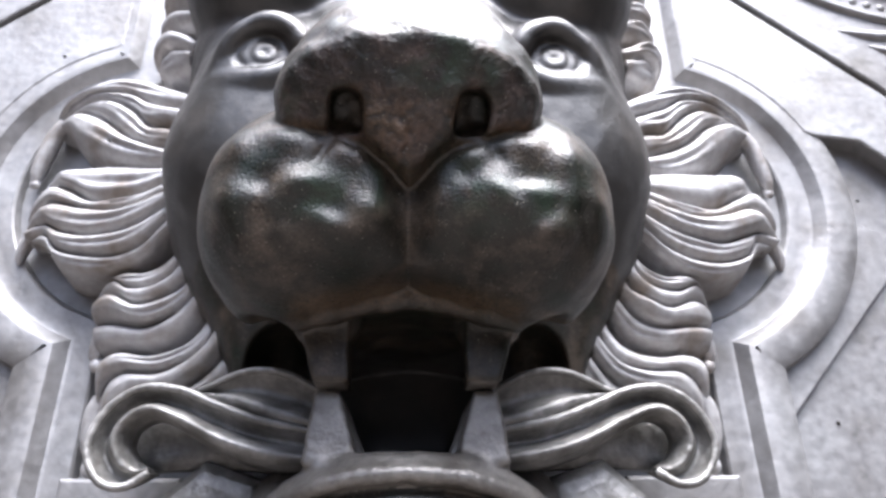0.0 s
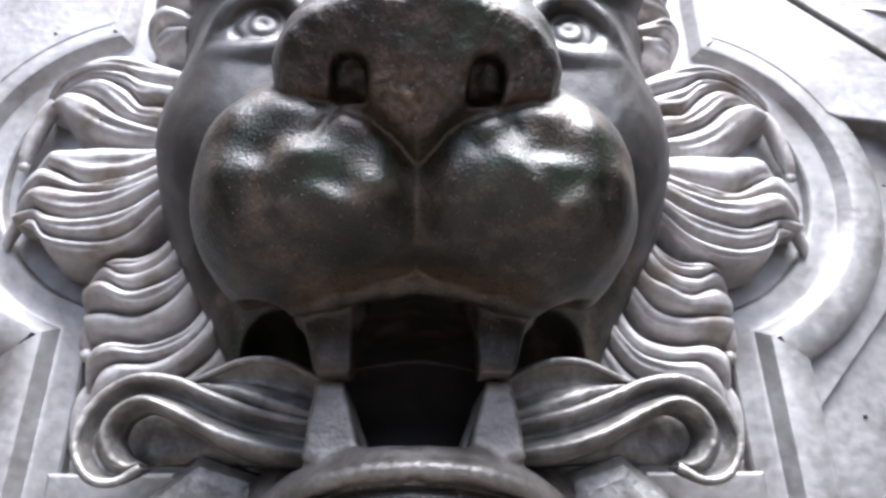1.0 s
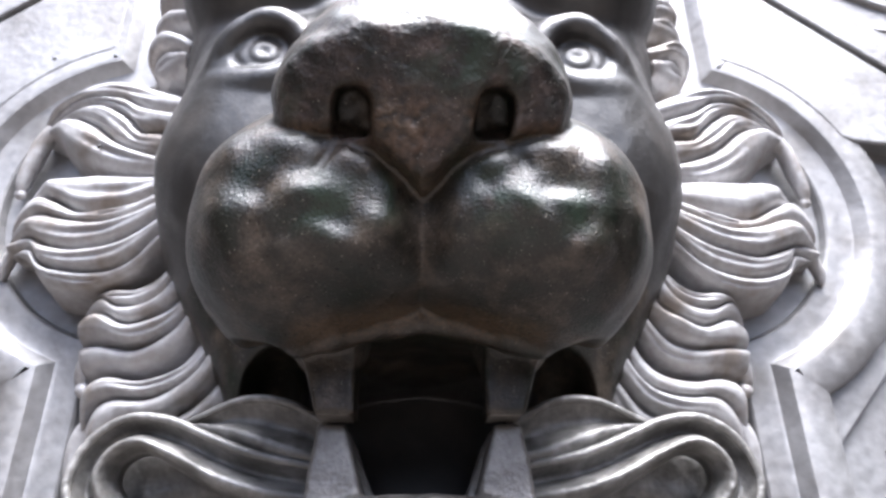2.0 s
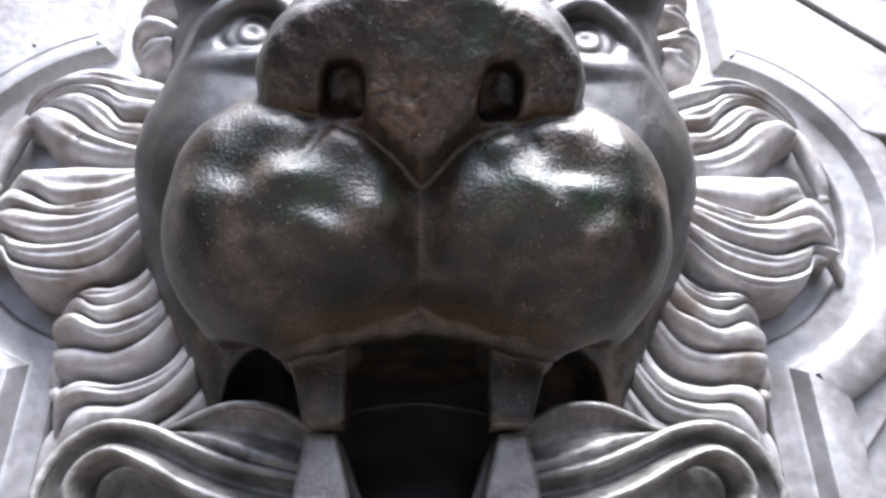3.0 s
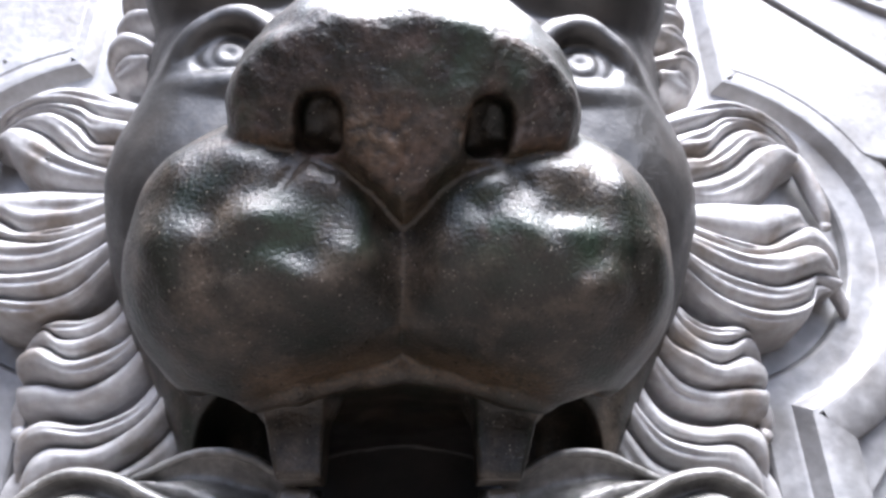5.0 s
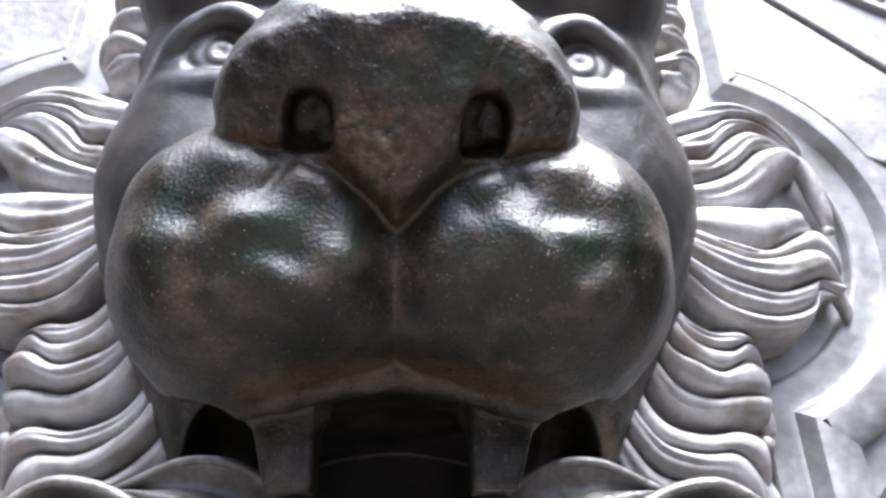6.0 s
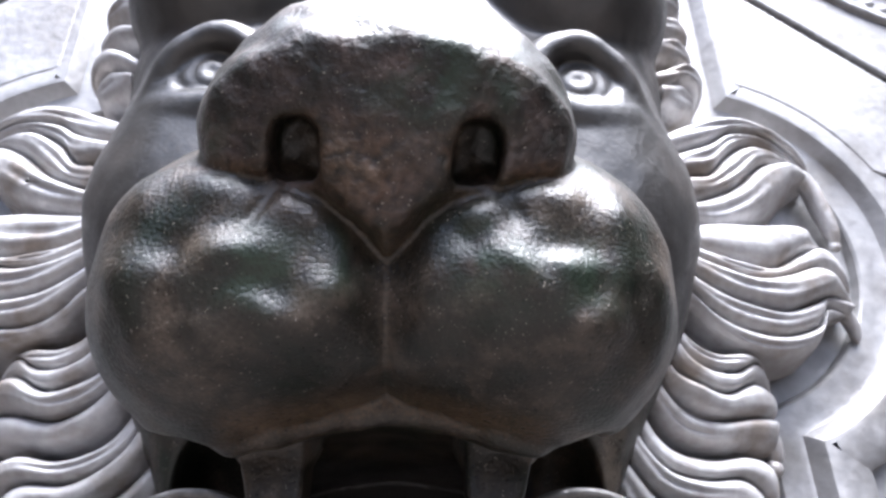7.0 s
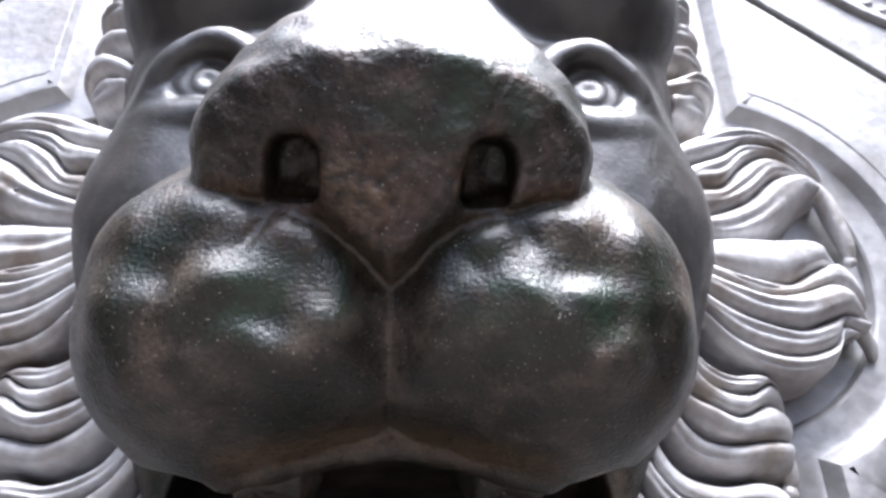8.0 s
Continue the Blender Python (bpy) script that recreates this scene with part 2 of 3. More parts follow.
    # the underside ends in a step above the lip, pointed in the middle
    floor = 1.6730 + np.minimum(0.75 * p[:, 0], 0.0165 + 0.26 * (p[:, 0] - 0.022))
    nose = cut(nose, (p[:, 2] - floor) / 1.08, 0.003)
    # nostrils: arched pockets sunk square into the face, crusted inside
    dep = (p - np.array((0, -0.2500, 1.7255))) @ np.array((0.0, -0.832, -0.555))
    climb = (p - np.array((0, -0.2265, 1.7000))) @ np.array((0.0, -0.555, 0.832))
    wide = np.abs(p[:, 0] - 0.0305 - 0.05 * climb) - 0.0085 + 30.0 * np.clip(climb, 0, 1) ** 2 + 0.0006 * lumps(p0 + 0.9, 420)
    high = np.abs(climb + 0.001) - 0.0110
    deep = -dep - 0.0260 + 0.35 * np.clip(0.032 - p[:, 0], 0, 1) + 0.0016 * lumps(p0 + 0.4, 330)
    q = np.stack([wide, high, deep], 1) + 0.0040
    pocket = np.linalg.norm(np.maximum(q, 0), axis=1) + np.minimum(q.max(1), 0) - 0.0040
    nose = cut(nose, pocket, 0.0035)
    rough = np.exp(-((p[:, 0]) / 0.022) ** 2) * np.exp(-((p[:, 2] - 1.690) / 0.014) ** 2)
    nose = nose + rough * (0.0004 * lumps(p0, 420) + 0.0006 * lumps(p0[:, [2, 0, 1]] * np.array((1, 1.3, 0.8)) + 0.5, 610)) + 0.0007 * lumps(p0 + 0.21, 140) + 0.0005 * lumps(p0[:, [1, 2, 0]] + 0.6, 260)
    nose = nose + 0.0007 * np.exp(-((np.hypot(p0[:, 0] + 0.0275, (p0[:, 2] - 1.7205) * 1.1) - 0.0035) / 0.0012) ** 2) * (p0[:, 1] < -0.2)
    d = join(d, nose, 0.0025)
    # eyes: socket, ball with iris and pupil, lids
    d = join(d, ellipsoid(p, (0.100, -0.085, 1.822), (0.040, 0.030, 0.034)), 0.03)
    d = cut(d, ellipsoid(p, (0.101, -0.128, 1.8245), (0.0262, 0.0145, 0.0215)), 0.004)
    ball = ellipsoid(p, (0.100, -0.1085, 1.8240), (0.0246, 0.0122, 0.0208))
    reach = np.linalg.norm((p - np.array((0.099, -0.1205, 1.824))) * np.array((1, 0.5, 1)), axis=1)
    ball = ball + 0.0007 * np.exp(-((reach - 0.0105) / 0.0024) ** 2) + 0.0016 * np.exp(-(reach / 0.0036) ** 2)
    d = join(d, ball, 0.0012)
    lid = spline([(0.150, -0.076, 1.792), (0.136, -0.099, 1.811), (0.125, -0.114, 1.833), (0.104, -0.122, 1.8475), (0.083, -0.124, 1.842), (0.072, -0.120, 1.825)], 4)
    for a, b in zip(lid[:-1], lid[1:]):
        d = join(d, cone(p, a, b, 0.0046, 0.0046), 0.007)
        d = join(d, cone(p, a + np.array((0, 0.010, 0.004)), b + np.array((0, 0.010, 0.004)), 0.0075, 0.0075), 0.008)
    low = spline([(0.132, -0.101, 1.807), (0.114, -0.113, 1.803), (0.092, -0.118, 1.803), (0.075, -0.118, 1.814)], 4)
    for a, b in zip(low[:-1], low[1:]):
        d = join(d, cone(p, a, b, 0.0024, 0.0024), 0.011)
    # upper teeth with the gum above them
    d = join(d, tooth(p, (0.0465, -0.124, 1.634), (0.0405, -0.121, 1.5935), 0.0150, 0.0095, 0.012, 0.0025), 0.005)
    d = join(d, cone(p, (0.034, -0.124, 1.626), (0.058, -0.116, 1.627), 0.007, 0.005), 0.008)
    # lower jaw: floor of the mouth, lip with its ridge, chin, teeth
    jaw = ellipsoid(p, (0, -0.030, 1.538), (0.105, 0.060, 0.038))
    jaw = join(jaw, ellipsoid(p, (0, -0.080, 1.517), (0.086, 0.058, 0.044)), 0.02)
    ridge = spline([(0.0, -0.136, 1.547), (0.030, -0.133, 1.5445), (0.055, -0.122, 1.537), (0.074, -0.105, 1.525)], 4)
    for a, b in zip(ridge[:-1], ridge[1:]):
        jaw = join(jaw, cone(p, a, b, 0.0045, 0.0045), 0.004)
        jaw = join(jaw, cone(p, a + np.array((0, 0.009, 0.003)), b + np.array((-0.002, 0.009, 0.003)), 0.0085, 0.0085), 0.004)
    jaw = cut(jaw, ellipsoid(p, (0, -0.160, 1.520), (0.066, 0.034, 0.019)), 0.006)
    jaw = cut(jaw, ellipsoid(p, (0, -0.052, 1.596), (0.034, 0.090, 0.052)), 0.006)
    jaw = join(jaw, tooth(p, (0.0430, -0.109, 1.5925), (0.0400, -0.114, 1.552), 0.0068, 0.0145, 0.012, 0.0022), 0.004)
    jaw = join(jaw, tooth(p, (0.0395, -0.094, 1.588), (0.0335, -0.097, 1.552), 0.0060, 0.0150, 0.009, 0.003), 0.004)
    d = np.minimum(d, jaw)
    # back of the throat
    d = np.minimum(d, ellipsoid(p, (0, -0.022, 1.575), (0.085, 0.014, 0.060)))
    return d + 0.0006 * lumps(p0, 95) + 0.0002 * lumps(p0 + 0.3, 260) + 0.0003 * lumps(p0[:, [2, 0, 1]] + 0.7, 190)


def solid(dist, low, high, cell, block=4):
    """The surface dist = 0 as quads: whole blocks are looked at coarsely, then the ones at the surface finely."""
    low = np.array(low)
    size = cell * block
    n = np.ceil((np.array(high) - low) / size).astype(int)
    ijk = np.stack(np.meshgrid(*[np.arange(k) for k in n], indexing="ij"), -1).reshape(-1, 3)
    near = np.abs(dist(low + (ijk + 0.5) * size)) < size * 1.25
    ijk = ijk[near]
    loc = np.stack(np.meshgrid(*[np.arange(block + 1)] * 3, indexing="ij"), -1).reshape(-1, 3)
    grid = ijk[:, None, :] * block + loc[None]
    val = dist((low + grid.reshape(-1, 3) * cell)).reshape(-1, block + 1, block + 1, block + 1)
    full = n * block + 2

    def ident(g):
        return (g[..., 0] * full[1] + g[..., 1]) * full[2] + g[..., 2]

    corner = {}
    for a in (0, 1):
        for b in (0, 1):
            for c in (0, 1):
                corner[a, b, c] = val[:, a:a + block, b:b + block, c:c + block]
    neg = sum((v < 0).astype(int) for v in corner.values())
    mixed = (neg > 0) & (neg < 8)
    w = np.argwhere(mixed)
    cells = ijk[w[:, 0]] * block + w[:, 1:]
    total, count = np.zeros((len(w), 3)), np.zeros(len(w))
    keys = list(corner)
    vals = {k: corner[k][mixed] for k in keys}
    for a in keys:
        for ax in range(3):
            if a[ax] == 0:
                b = tuple(1 if i == ax else a[i] for i in range(3))
                va, vb = vals[a], vals[b]
                cross = (va < 0) != (vb < 0)
                t = np.where(cross, va / np.where(cross, va - vb, 1), 0)
                q = np.tile(np.array(a, float), (len(w), 1))
                q[:, ax] += t
                total += q * cross[:, None]
                count += cross
    verts = low + (cells + total / count[:, None]) * cell
    ids = ident(cells)
    order = np.argsort(ids)
    ids, verts = ids[order], verts[order]
    quads = []
    for ax in range(3):
        u, v = (ax + 1) % 3, (ax + 2) % 3
        s0 = [slice(0, block)] * 3
        s1 = list(s0)
        s1[ax] = slice(1, block + 1)
        va, vb = val[(slice(None), *s0)], val[(slice(None), *s1)]
        e = np.argwhere((va < 0) != (vb < 0))
        g = ijk[e[:, 0]] * block + e[:, 1:]
        inside = va[tuple(e.T)] < 0
        ring = []
        for du, dv in ((-1, -1), (0, -1), (0, 0), (-1, 0)):
            c = g.copy()
            c[:, u] += du
            c[:, v] += dv
            ring.append(ident(c))
        ring = np.stack(ring, 1)
        at = np.clip(np.searchsorted(ids, ring), 0, len(ids) - 1)
        ok = (ids[at] == ring).all(1)
        at[~inside] = at[~inside][:, ::-1]
        quads.append(at[ok])
    return verts, np.vstack(quads)


# ---------------------------------------------------------------- the setting
def slab(name, x0, x1, y0, y1, z0, z1, material, label, category):
    v = [(x, y, z) for x in (x0, x1) for y in (y0, y1) for z in (z0, z1)]
    f = [(0, 1, 3, 2), (4, 6, 7, 5), (0, 4, 5, 1), (2, 3, 7, 6), (0, 2, 6, 4), (1, 5, 7, 3)]
    ob = mesh_object(name, v, f, material)
    ob.data.shade_flat()
    return tagged(ob, label, category, kind="structure")


slab("ground", -60, 60, -60, 60, -0.1, 0.0, PAVING, "brown stone paving before the bronze door", "ground")
# Unseen wall; its height sets the dark low band that the bronze reflects.
slab("wall_opposite", -30, 30, -9.3, -9.0, 0, 4.9, STONE, "unseen plain brown wall opposite, darkens low reflections in the bronze", "wall")
# Unseen walls, added to block sky at the sides and behind the door.
for s in (1, -1):
    slab("wall_jamb", min(s * 2.4, s * 2.8), max(s * 2.4, s * 2.8), -2.6, 0.0, 0, 4.6, STONE, "unseen plain dark wall added beside the door to block side sky", "wall")
    slab("wall_door", min(s * 1.1, s * 8), max(s * 1.1, s * 8), 0.004, 0.5, 0, 3.7, STONE, "unseen plain dark wall added round the door to block light", "wall")
# Unseen strip over the door, added against light from behind.
slab("wall_lintel", -1.1, 1.1, 0.004, 0.5, 3.6, 3.7, STONE, "unseen plain dark wall added above the door to block light", "wall")
slab("door_panel", -1.1, 1.1, 0.012, 0.08, 0.02, 3.6, PANEL, "grey weathered bronze door panel behind the lion", "door panel")


def sweep_frame(name, path, profile, material, label, category):
    """A moulding: the profile (out, y) carried along the path (x, z), mitred at its corners."""
    p = np.array(path, float)
    t = np.diff(p, axis=0)
    t /= np.linalg.norm(t, axis=1)[:, None]
    nrm = np.stack([-t[:, 1], t[:, 0]], 1)
    nn = np.vstack([nrm[:1], nrm[:-1] + nrm[1:], nrm[-1:]])
    nn /= np.linalg.norm(nn, axis=1)[:, None]
    scale = np.ones(len(p))
    scale[1:-1] = 1 / np.clip((nn[1:-1] * nrm[1:]).sum(1), 0.45, 1)
    verts, faces, m = [], [], len(profile)
    for i in range(len(p)):
        for u, y in profile:
            q = p[i] + nn[i] * u * scale[i]
            verts.append((q[0], y, q[1]))
    for i in range(len(p) - 1):
        for k in range(m - 1):
            faces.append((i * m + k, i * m + k + 1, (i + 1) * m + k + 1, (i + 1) * m + k))
    ob = mesh_object(name, verts, faces, material)
    ob.data.set_sharp_from_angle(angle=radians(24))
    return tagged(ob, label, category, kind="structure")


LOBE = (0.205, 1.782, 0.137)
PROFILE = [(-0.030, 0.0115), (-0.028, 0.006), (-0.0265, 0.0045), (-0.018, 0.0040), (-0.011, 0.0045), (-0.008, 0.0035), (-0.002, -0.003), (0.000, -0.0048), (0.003, -0.0055),
           (0.015, -0.0045), (0.023, -0.003), (0.026, -0.001), (0.0275, 0.004), (0.028, 0.0125)]
for s in (1, -1):
    a0, a1 = math.acos(0.041 / LOBE[2]), -math.acos(0.049 / LOBE[2])
    arc = [(s * (LOBE[0] + LOBE[2] * math.cos(a)), LOBE[1] + LOBE[2] * math.sin(a)) for a in np.linspace(a0, a1, 60)]
    path = [(s * 0.247, 2.5)] + arc + [(s * 0.258, 1.1)]
    prof = PROFILE if s > 0 else [(-u, y) for u, y in PROFILE[::-1]]
    sweep_frame("medallion_moulding", path, prof, PANEL, "grey bronze lobed moulding framing the lion mask", "moulding")

# ---------------------------------------------------------------- lion
hv, hf = solid(head_distance, (-0.20, -0.275, 1.44), (0.20, 0.02, 2.03), 0.0014)
lion = mesh_object("lion_mask", hv, hf, HEAD)
ax = np.abs(hv[:, 0])
lip = 0.7 * np.exp(-((hv[:, 2] - 1.634 + 0.20 * ax) / 0.0035) ** 2) * np.clip((-0.135 - hv[:, 1]) / 0.01, 0, 1) * np.clip((0.065 - ax) / 0.01, 0, 1) * np.clip((hv[:, 1] + 0.182) / 0.012, 0, 1)
crust = 0.8 * np.exp(-((hv - np.array((-0.006, -0.234, 1.687))) ** 2).sum(1) / 0.015 ** 2)
holes = 0.75 * np.exp(-(((hv - np.array((0, -0.230, 1.697))) * np.array((0, 1, 1))) ** 2).sum(1) / 0.010 ** 2) * np.exp(-((ax - 0.029) / 0.011) ** 2)
gums = 0.35 * np.exp(-((hv[:, 2] - 1.615) / 0.016) ** 2) * np.clip((ax - 0.05) / 0.01, 0, 1) * np.clip((0.100 - ax) / 0.01, 0, 1) * np.clip((hv[:, 1] + 0.14) / 0.02, 0, 1)
low_edge = 1.6725 + np.minimum(0.75 * ax, 0.0165 + 0.26 * (ax - 0.022))
dust = 0.6 * np.exp(-((hv[:, 2] - low_edge - 0.001) / 0.0018) ** 2) * np.exp(-((ax - 0.056) / 0.014) ** 2) * (hv[:, 1] < -0.19)
seam = 0.25 * np.exp(-(ax / 0.0028) ** 2) * ((hv[:, 2] > 1.63) & (hv[:, 2] < 1.68) & (hv[:, 1] < -0.175))
seam += 0.15 * np.exp(-((hv[:, 2] - low_edge) / 0.0026) ** 2) * (ax < 0.05) * (hv[:, 1] < -0.19)
grime = lion.data.attributes.new("grime", "FLOAT", "POINT")
grime.data.foreach_set("value", np.clip(lip + crust + holes + gums + dust + seam, 0, 1).astype(np.float32))
green = np.zeros(len(hv))
for c, r, a in (((0.016, -0.245, 1.716), 0.018, 1.0), ((0.038, -0.240, 1.714), 0.013, 0.7), ((-0.040, -0.212, 1.664), 0.014, 0.9), ((-0.082, -0.190, 1.664), 0.012, 0.8), ((-0.015, -0.21, 1.668), 0.012, 0.8),
                ((0.035, -0.212, 1.667), 0.016, 0.8), ((0.066, -0.21, 1.664), 0.014, 0.7), ((0.098, -0.17, 1.664), 0.014, 0.8), ((-0.060, -0.22, 1.708), 0.010, 0.6)):
    green = np.maximum(green, a * np.exp(-((hv - np.array(c)) ** 2).sum(1) / r ** 2))
lion.data.attributes.new("verdigris", "FLOAT", "POINT").data.foreach_set("value", green.astype(np.float32))
lion.data.materials.append(JAW)
lion.data.materials.append(CRUST)
lion.data.materials.append(SATIN)
fc = hv[hf].mean(1)
fx = np.abs(fc[:, 0])
tip = (fc - np.array((0, -0.2500, 1.7255))) @ np.array((0.0, -0.832, -0.555)) + 4.0 * fx ** 2
ground_in = (tip > -0.0035 - 0.0012 * np.sin(fc[:, 0] * 260) - 0.012 * ((np.abs(fx - 0.0305) < 0.011) & (fc[:, 2] < 1.713))) & (fc[:, 1] < -0.195) & (fc[:, 2] > 1.6728 + np.minimum(0.75 * fx, 0.0165 + 0.26 * (fx - 0.022))) & (fx < 0.068)
satin = (fc[:, 1] + 0.003 * np.sin(fc[:, 2] * 210) > -0.142) & (fc[:, 2] > 1.690 + 0.004 * np.sin(fc[:, 1] * 160))
# Mouth inside takes the dark cheek metal: its shade is put into colour.
inner = (fc[:, 1] > -0.096) & (fx < 0.075)
# Dark head metal under the chin ridge also carries its downward-facing shade.
chin = (fc[:, 2] < 1.5405 - 2.2 * fx ** 2) & (fc[:, 1] < -0.10)
slot = np.where(inner & (fc[:, 2] < 1.63), 3, np.where(chin, 0, np.where(fc[:, 2] < 1.594, 1, np.where(ground_in, 2, np.where(satin, 3, 0)))))
lion.data.polygons.foreach_set("material_index", slot.astype(np.int32))
tagged(lion, "dark brown bronze lion head with open jaws on a door", "statue")


# ---------------------------------------------------------------- mane
def resample(line, n):
    """The same line with n points."""
    at = np.linspace(0, len(line) - 1, n)
    lo = np.minimum(at.astype(int), len(line) - 2)
    return line[lo] + (line[lo + 1] - line[lo]) * (at - lo)[:, None]


def sheet(name, rails, material, parent=None, label="", across=4):
    """A surface through the rails (lines of x, y, z), smooth across, with a back so that it has depth."""
    n = max(len(r) for r in rails)
    rails = [resample(r, n) for r in rails]
    rows = np.stack([spline([r[i] for r in rails], across) for i in range(n)])
    m = rows.shape[1]
    front = rows.reshape(-1, 3)
    back = front + np.array((0, 0.012, 0))
    verts = np.vstack([front, back])
    faces, o = [], n * m
    for i in range(n - 1):
        for k in range(m - 1):
            a = i * m + k
            faces.append((a, a + 1, a + m + 1, a + m))
            faces.append((o + a, o + a + m, o + a + m + 1, o + a + 1))
    rim = [k for k in range(m)] + [i * m + m - 1 for i in range(1, n)] + [(n - 1) * m + k for k in range(m - 2, -1, -1)] + [i * m for i in range(n - 2, 0, -1)]
    for a, b in zip(rim, rim[1:] + rim[:1]):
        faces.append((a, o + a, o + b, b))
    return mesh_object(name, verts, faces, material, parent, label)


def strand(parent, line, width, depth, name="strand", profile=ROUND, hand=1):
    verts, faces = [], []
    tube(verts, faces, line, width, depth, profile, hand)
    return mesh_object(name, verts, faces, parent.data.materials[0], parent)


RIDGE = ((0.0, -0.30), (0.06, 0.30), (0.18, 0.78), (0.34, 1.0), (0.50, 0.98), (0.64, 0.92), (0.82, 0.60), (1.0, -0.20))


def lock(edges, side, rng, y_root=-0.030, y_tip=-0.003, swell=0.0090, dome=0.010, curl=0.0):
    """A lock of the mane: strands between the edge lines (x, z), each with a broad back and a steep underside, running out together at the tip."""
    lines = []
    for pts in edges:
        start = np.array(pts[0]) - 0.9 * (np.array(pts[1]) - np.array(pts[0]))
        c = spline([tuple(start)] + [(x + rng.uniform(-0.0013, 0.0013), z + rng.uniform(-0.0013, 0.0013)) for x, z in pts], 7)
        lines.append(resample(c, 44))
    t = np.linspace(0, 1, 44)
    base = y_root + (y_tip - y_root) * t ** 1.5 + curl * np.clip((t - 0.82) / 0.18, 0, 1) ** 2
    count = len(lines) - 1
    rails = []
    for k in range(count):
        gap = np.linalg.norm(lines[k] - lines[k + 1], axis=1)
        bulk = np.minimum(gap * 0.55, swell) * (1 + 0.22 * np.sin(t * 5 + rng.uniform(0, 6))) * rng.uniform(0.85, 1.1)
        crease = rng.choice((0.0, 0.3, 0.4)) * np.exp(-((t - rng.uniform(0.35, 0.6)) / 0.17) ** 2) * (gap > 0.011)
        sway = 0.08 * np.sin(t * rng.uniform(5, 8) + rng.uniform(0, 6))
        row = []
        for f, h in RIDGE:
            q = lines[k] + (lines[k + 1] - lines[k]) * (f + sway * math.sin(math.pi * f))[:, None]
            if f == 0.50:
                h = h - crease
            whole = (k + f) / count
            arch = dome * math.sin(math.pi * min(whole * 0.85 + 0.15, 1.0)) ** 0.7 * np.sqrt(np.clip(1.02 - t ** 6, 0, 1))
            row.append(np.stack([side * q[:, 0], base - arch - bulk * h, q[:, 1]], 1))
        rails.append(row)
    low = rails[-1][-1].copy()
    low[:, 1] = np.maximum(low[:, 1] + 0.016, 0.012)
    low[:, 2] -= 0.004
    top = rails[0][0].copy()
    top[:, 1] = np.maximum(top[:, 1] + 0.012, 0.008)
    under = [r[0] + np.array((0, 0.004, 0)) for r in rails] + [rails[-1][-1] + np.array((0, 0.004, 0)), low]
    bed = sheet("mane_lock", [top] + under, MANE, mane, across=2)
    for row in rails:
        sheet("strand", row if row is not rails[-1] else row + [low], MANE, bed, across=2)
    return bed


def curl_tip(line, width, side, y0, y1, ball=None):
    """A single thin curl that ends in a drop."""
    c = spline(line, 9)
    t = np.linspace(0, 1, len(c))
    ln = np.stack([side * c[:, 0], y0 + (y1 - y0) * t, c[:, 1]], 1)
    w = width * np.sqrt(np.clip(1.03 - t ** 4, 0.03, 1))
    verts, faces = [], []
    tube(verts, faces, ln, w, w * 0.75 + 0.001, SHINGLE, side)
    ob = mesh_object("mane_curl", verts, faces, MANE, mane)
    if ball:
        bead("curl_tip", (side * ball[0], ball[1], ball[2]), ball[3], ob, MANE)
    return ob


def bead(name, c, r, parent, material):
    verts, faces = [], []
    for i in range(7):
        a = math.pi / 2 * i / 6
        for k in range(12):
            b = 2 * math.pi * k / 12
            verts.append((c[0] + r * math.cos(a) * math.cos(b), c[1] - r * 0.9 * math.sin(a), c[2] + r * math.cos(a) * math.sin(b)))
    for i in range(6):
        for k in range(12):
            faces.append((i * 12 + k, i * 12 + (k + 1) % 12, (i + 1) * 12 + (k + 1) % 12, (i + 1) * 12 + k))
    return mesh_object(name, verts, faces, material, parent)


LOCK_EAR = [
    [(0.193, 1.856), (0.219, 1.868), (0.244, 1.869), (0.264, 1.862), (0.280, 1.855), (0.292, 1.845)],
    [(0.190, 1.836), (0.208, 1.843), (0.225, 1.854), (0.250, 1.857), (0.270, 1.853), (0.289, 1.843)],
    [(0.187, 1.815), (0.203, 1.821), (0.218, 1.836), (0.238, 1.849), (0.264, 1.849), (0.287, 1.842)],
    [(0.185, 1.799), (0.205, 1.804), (0.224, 1.816), (0.245, 1.835), (0.266, 1.843), (0.286, 1.841)],
    [(0.183, 1.783), (0.206, 1.785), (0.232, 1.795), (0.260, 1.813), (0.277, 1.829), (0.290, 1.838)],
]
LOCK_CHEEK = [
    [(0.183, 1.781), (0.207, 1.785), (0.231, 1.788), (0.256, 1.788), (0.273, 1.783), (0.288, 1.770)],
    [(0.181, 1.767), (0.196, 1.761), (0.214, 1.756), (0.236, 1.757), (0.258, 1.767), (0.274, 1.775), (0.289, 1.765)],
    [(0.180, 1.758), (0.199, 1.750), (0.219, 1.747), (0.243, 1.750), (0.266, 1.758), (0.279, 1.754), (0.293, 1.744)],
    [(0.178, 1.747), (0.193, 1.736), (0.210, 1.730), (0.235, 1.727), (0.259, 1.733), (0.273, 1.741), (0.295, 1.740)],
    [(0.177, 1.735), (0.192, 1.720), (0.211, 1.713), (0.236, 1.712), (0.259, 1.720), (0.272, 1.734), (0.288, 1.732)],
    [(0.175, 1.726), (0.191, 1.711), (0.208, 1.703), (0.230, 1.699), (0.251, 1.703), (0.264, 1.715), (0.272, 1.729)],
]
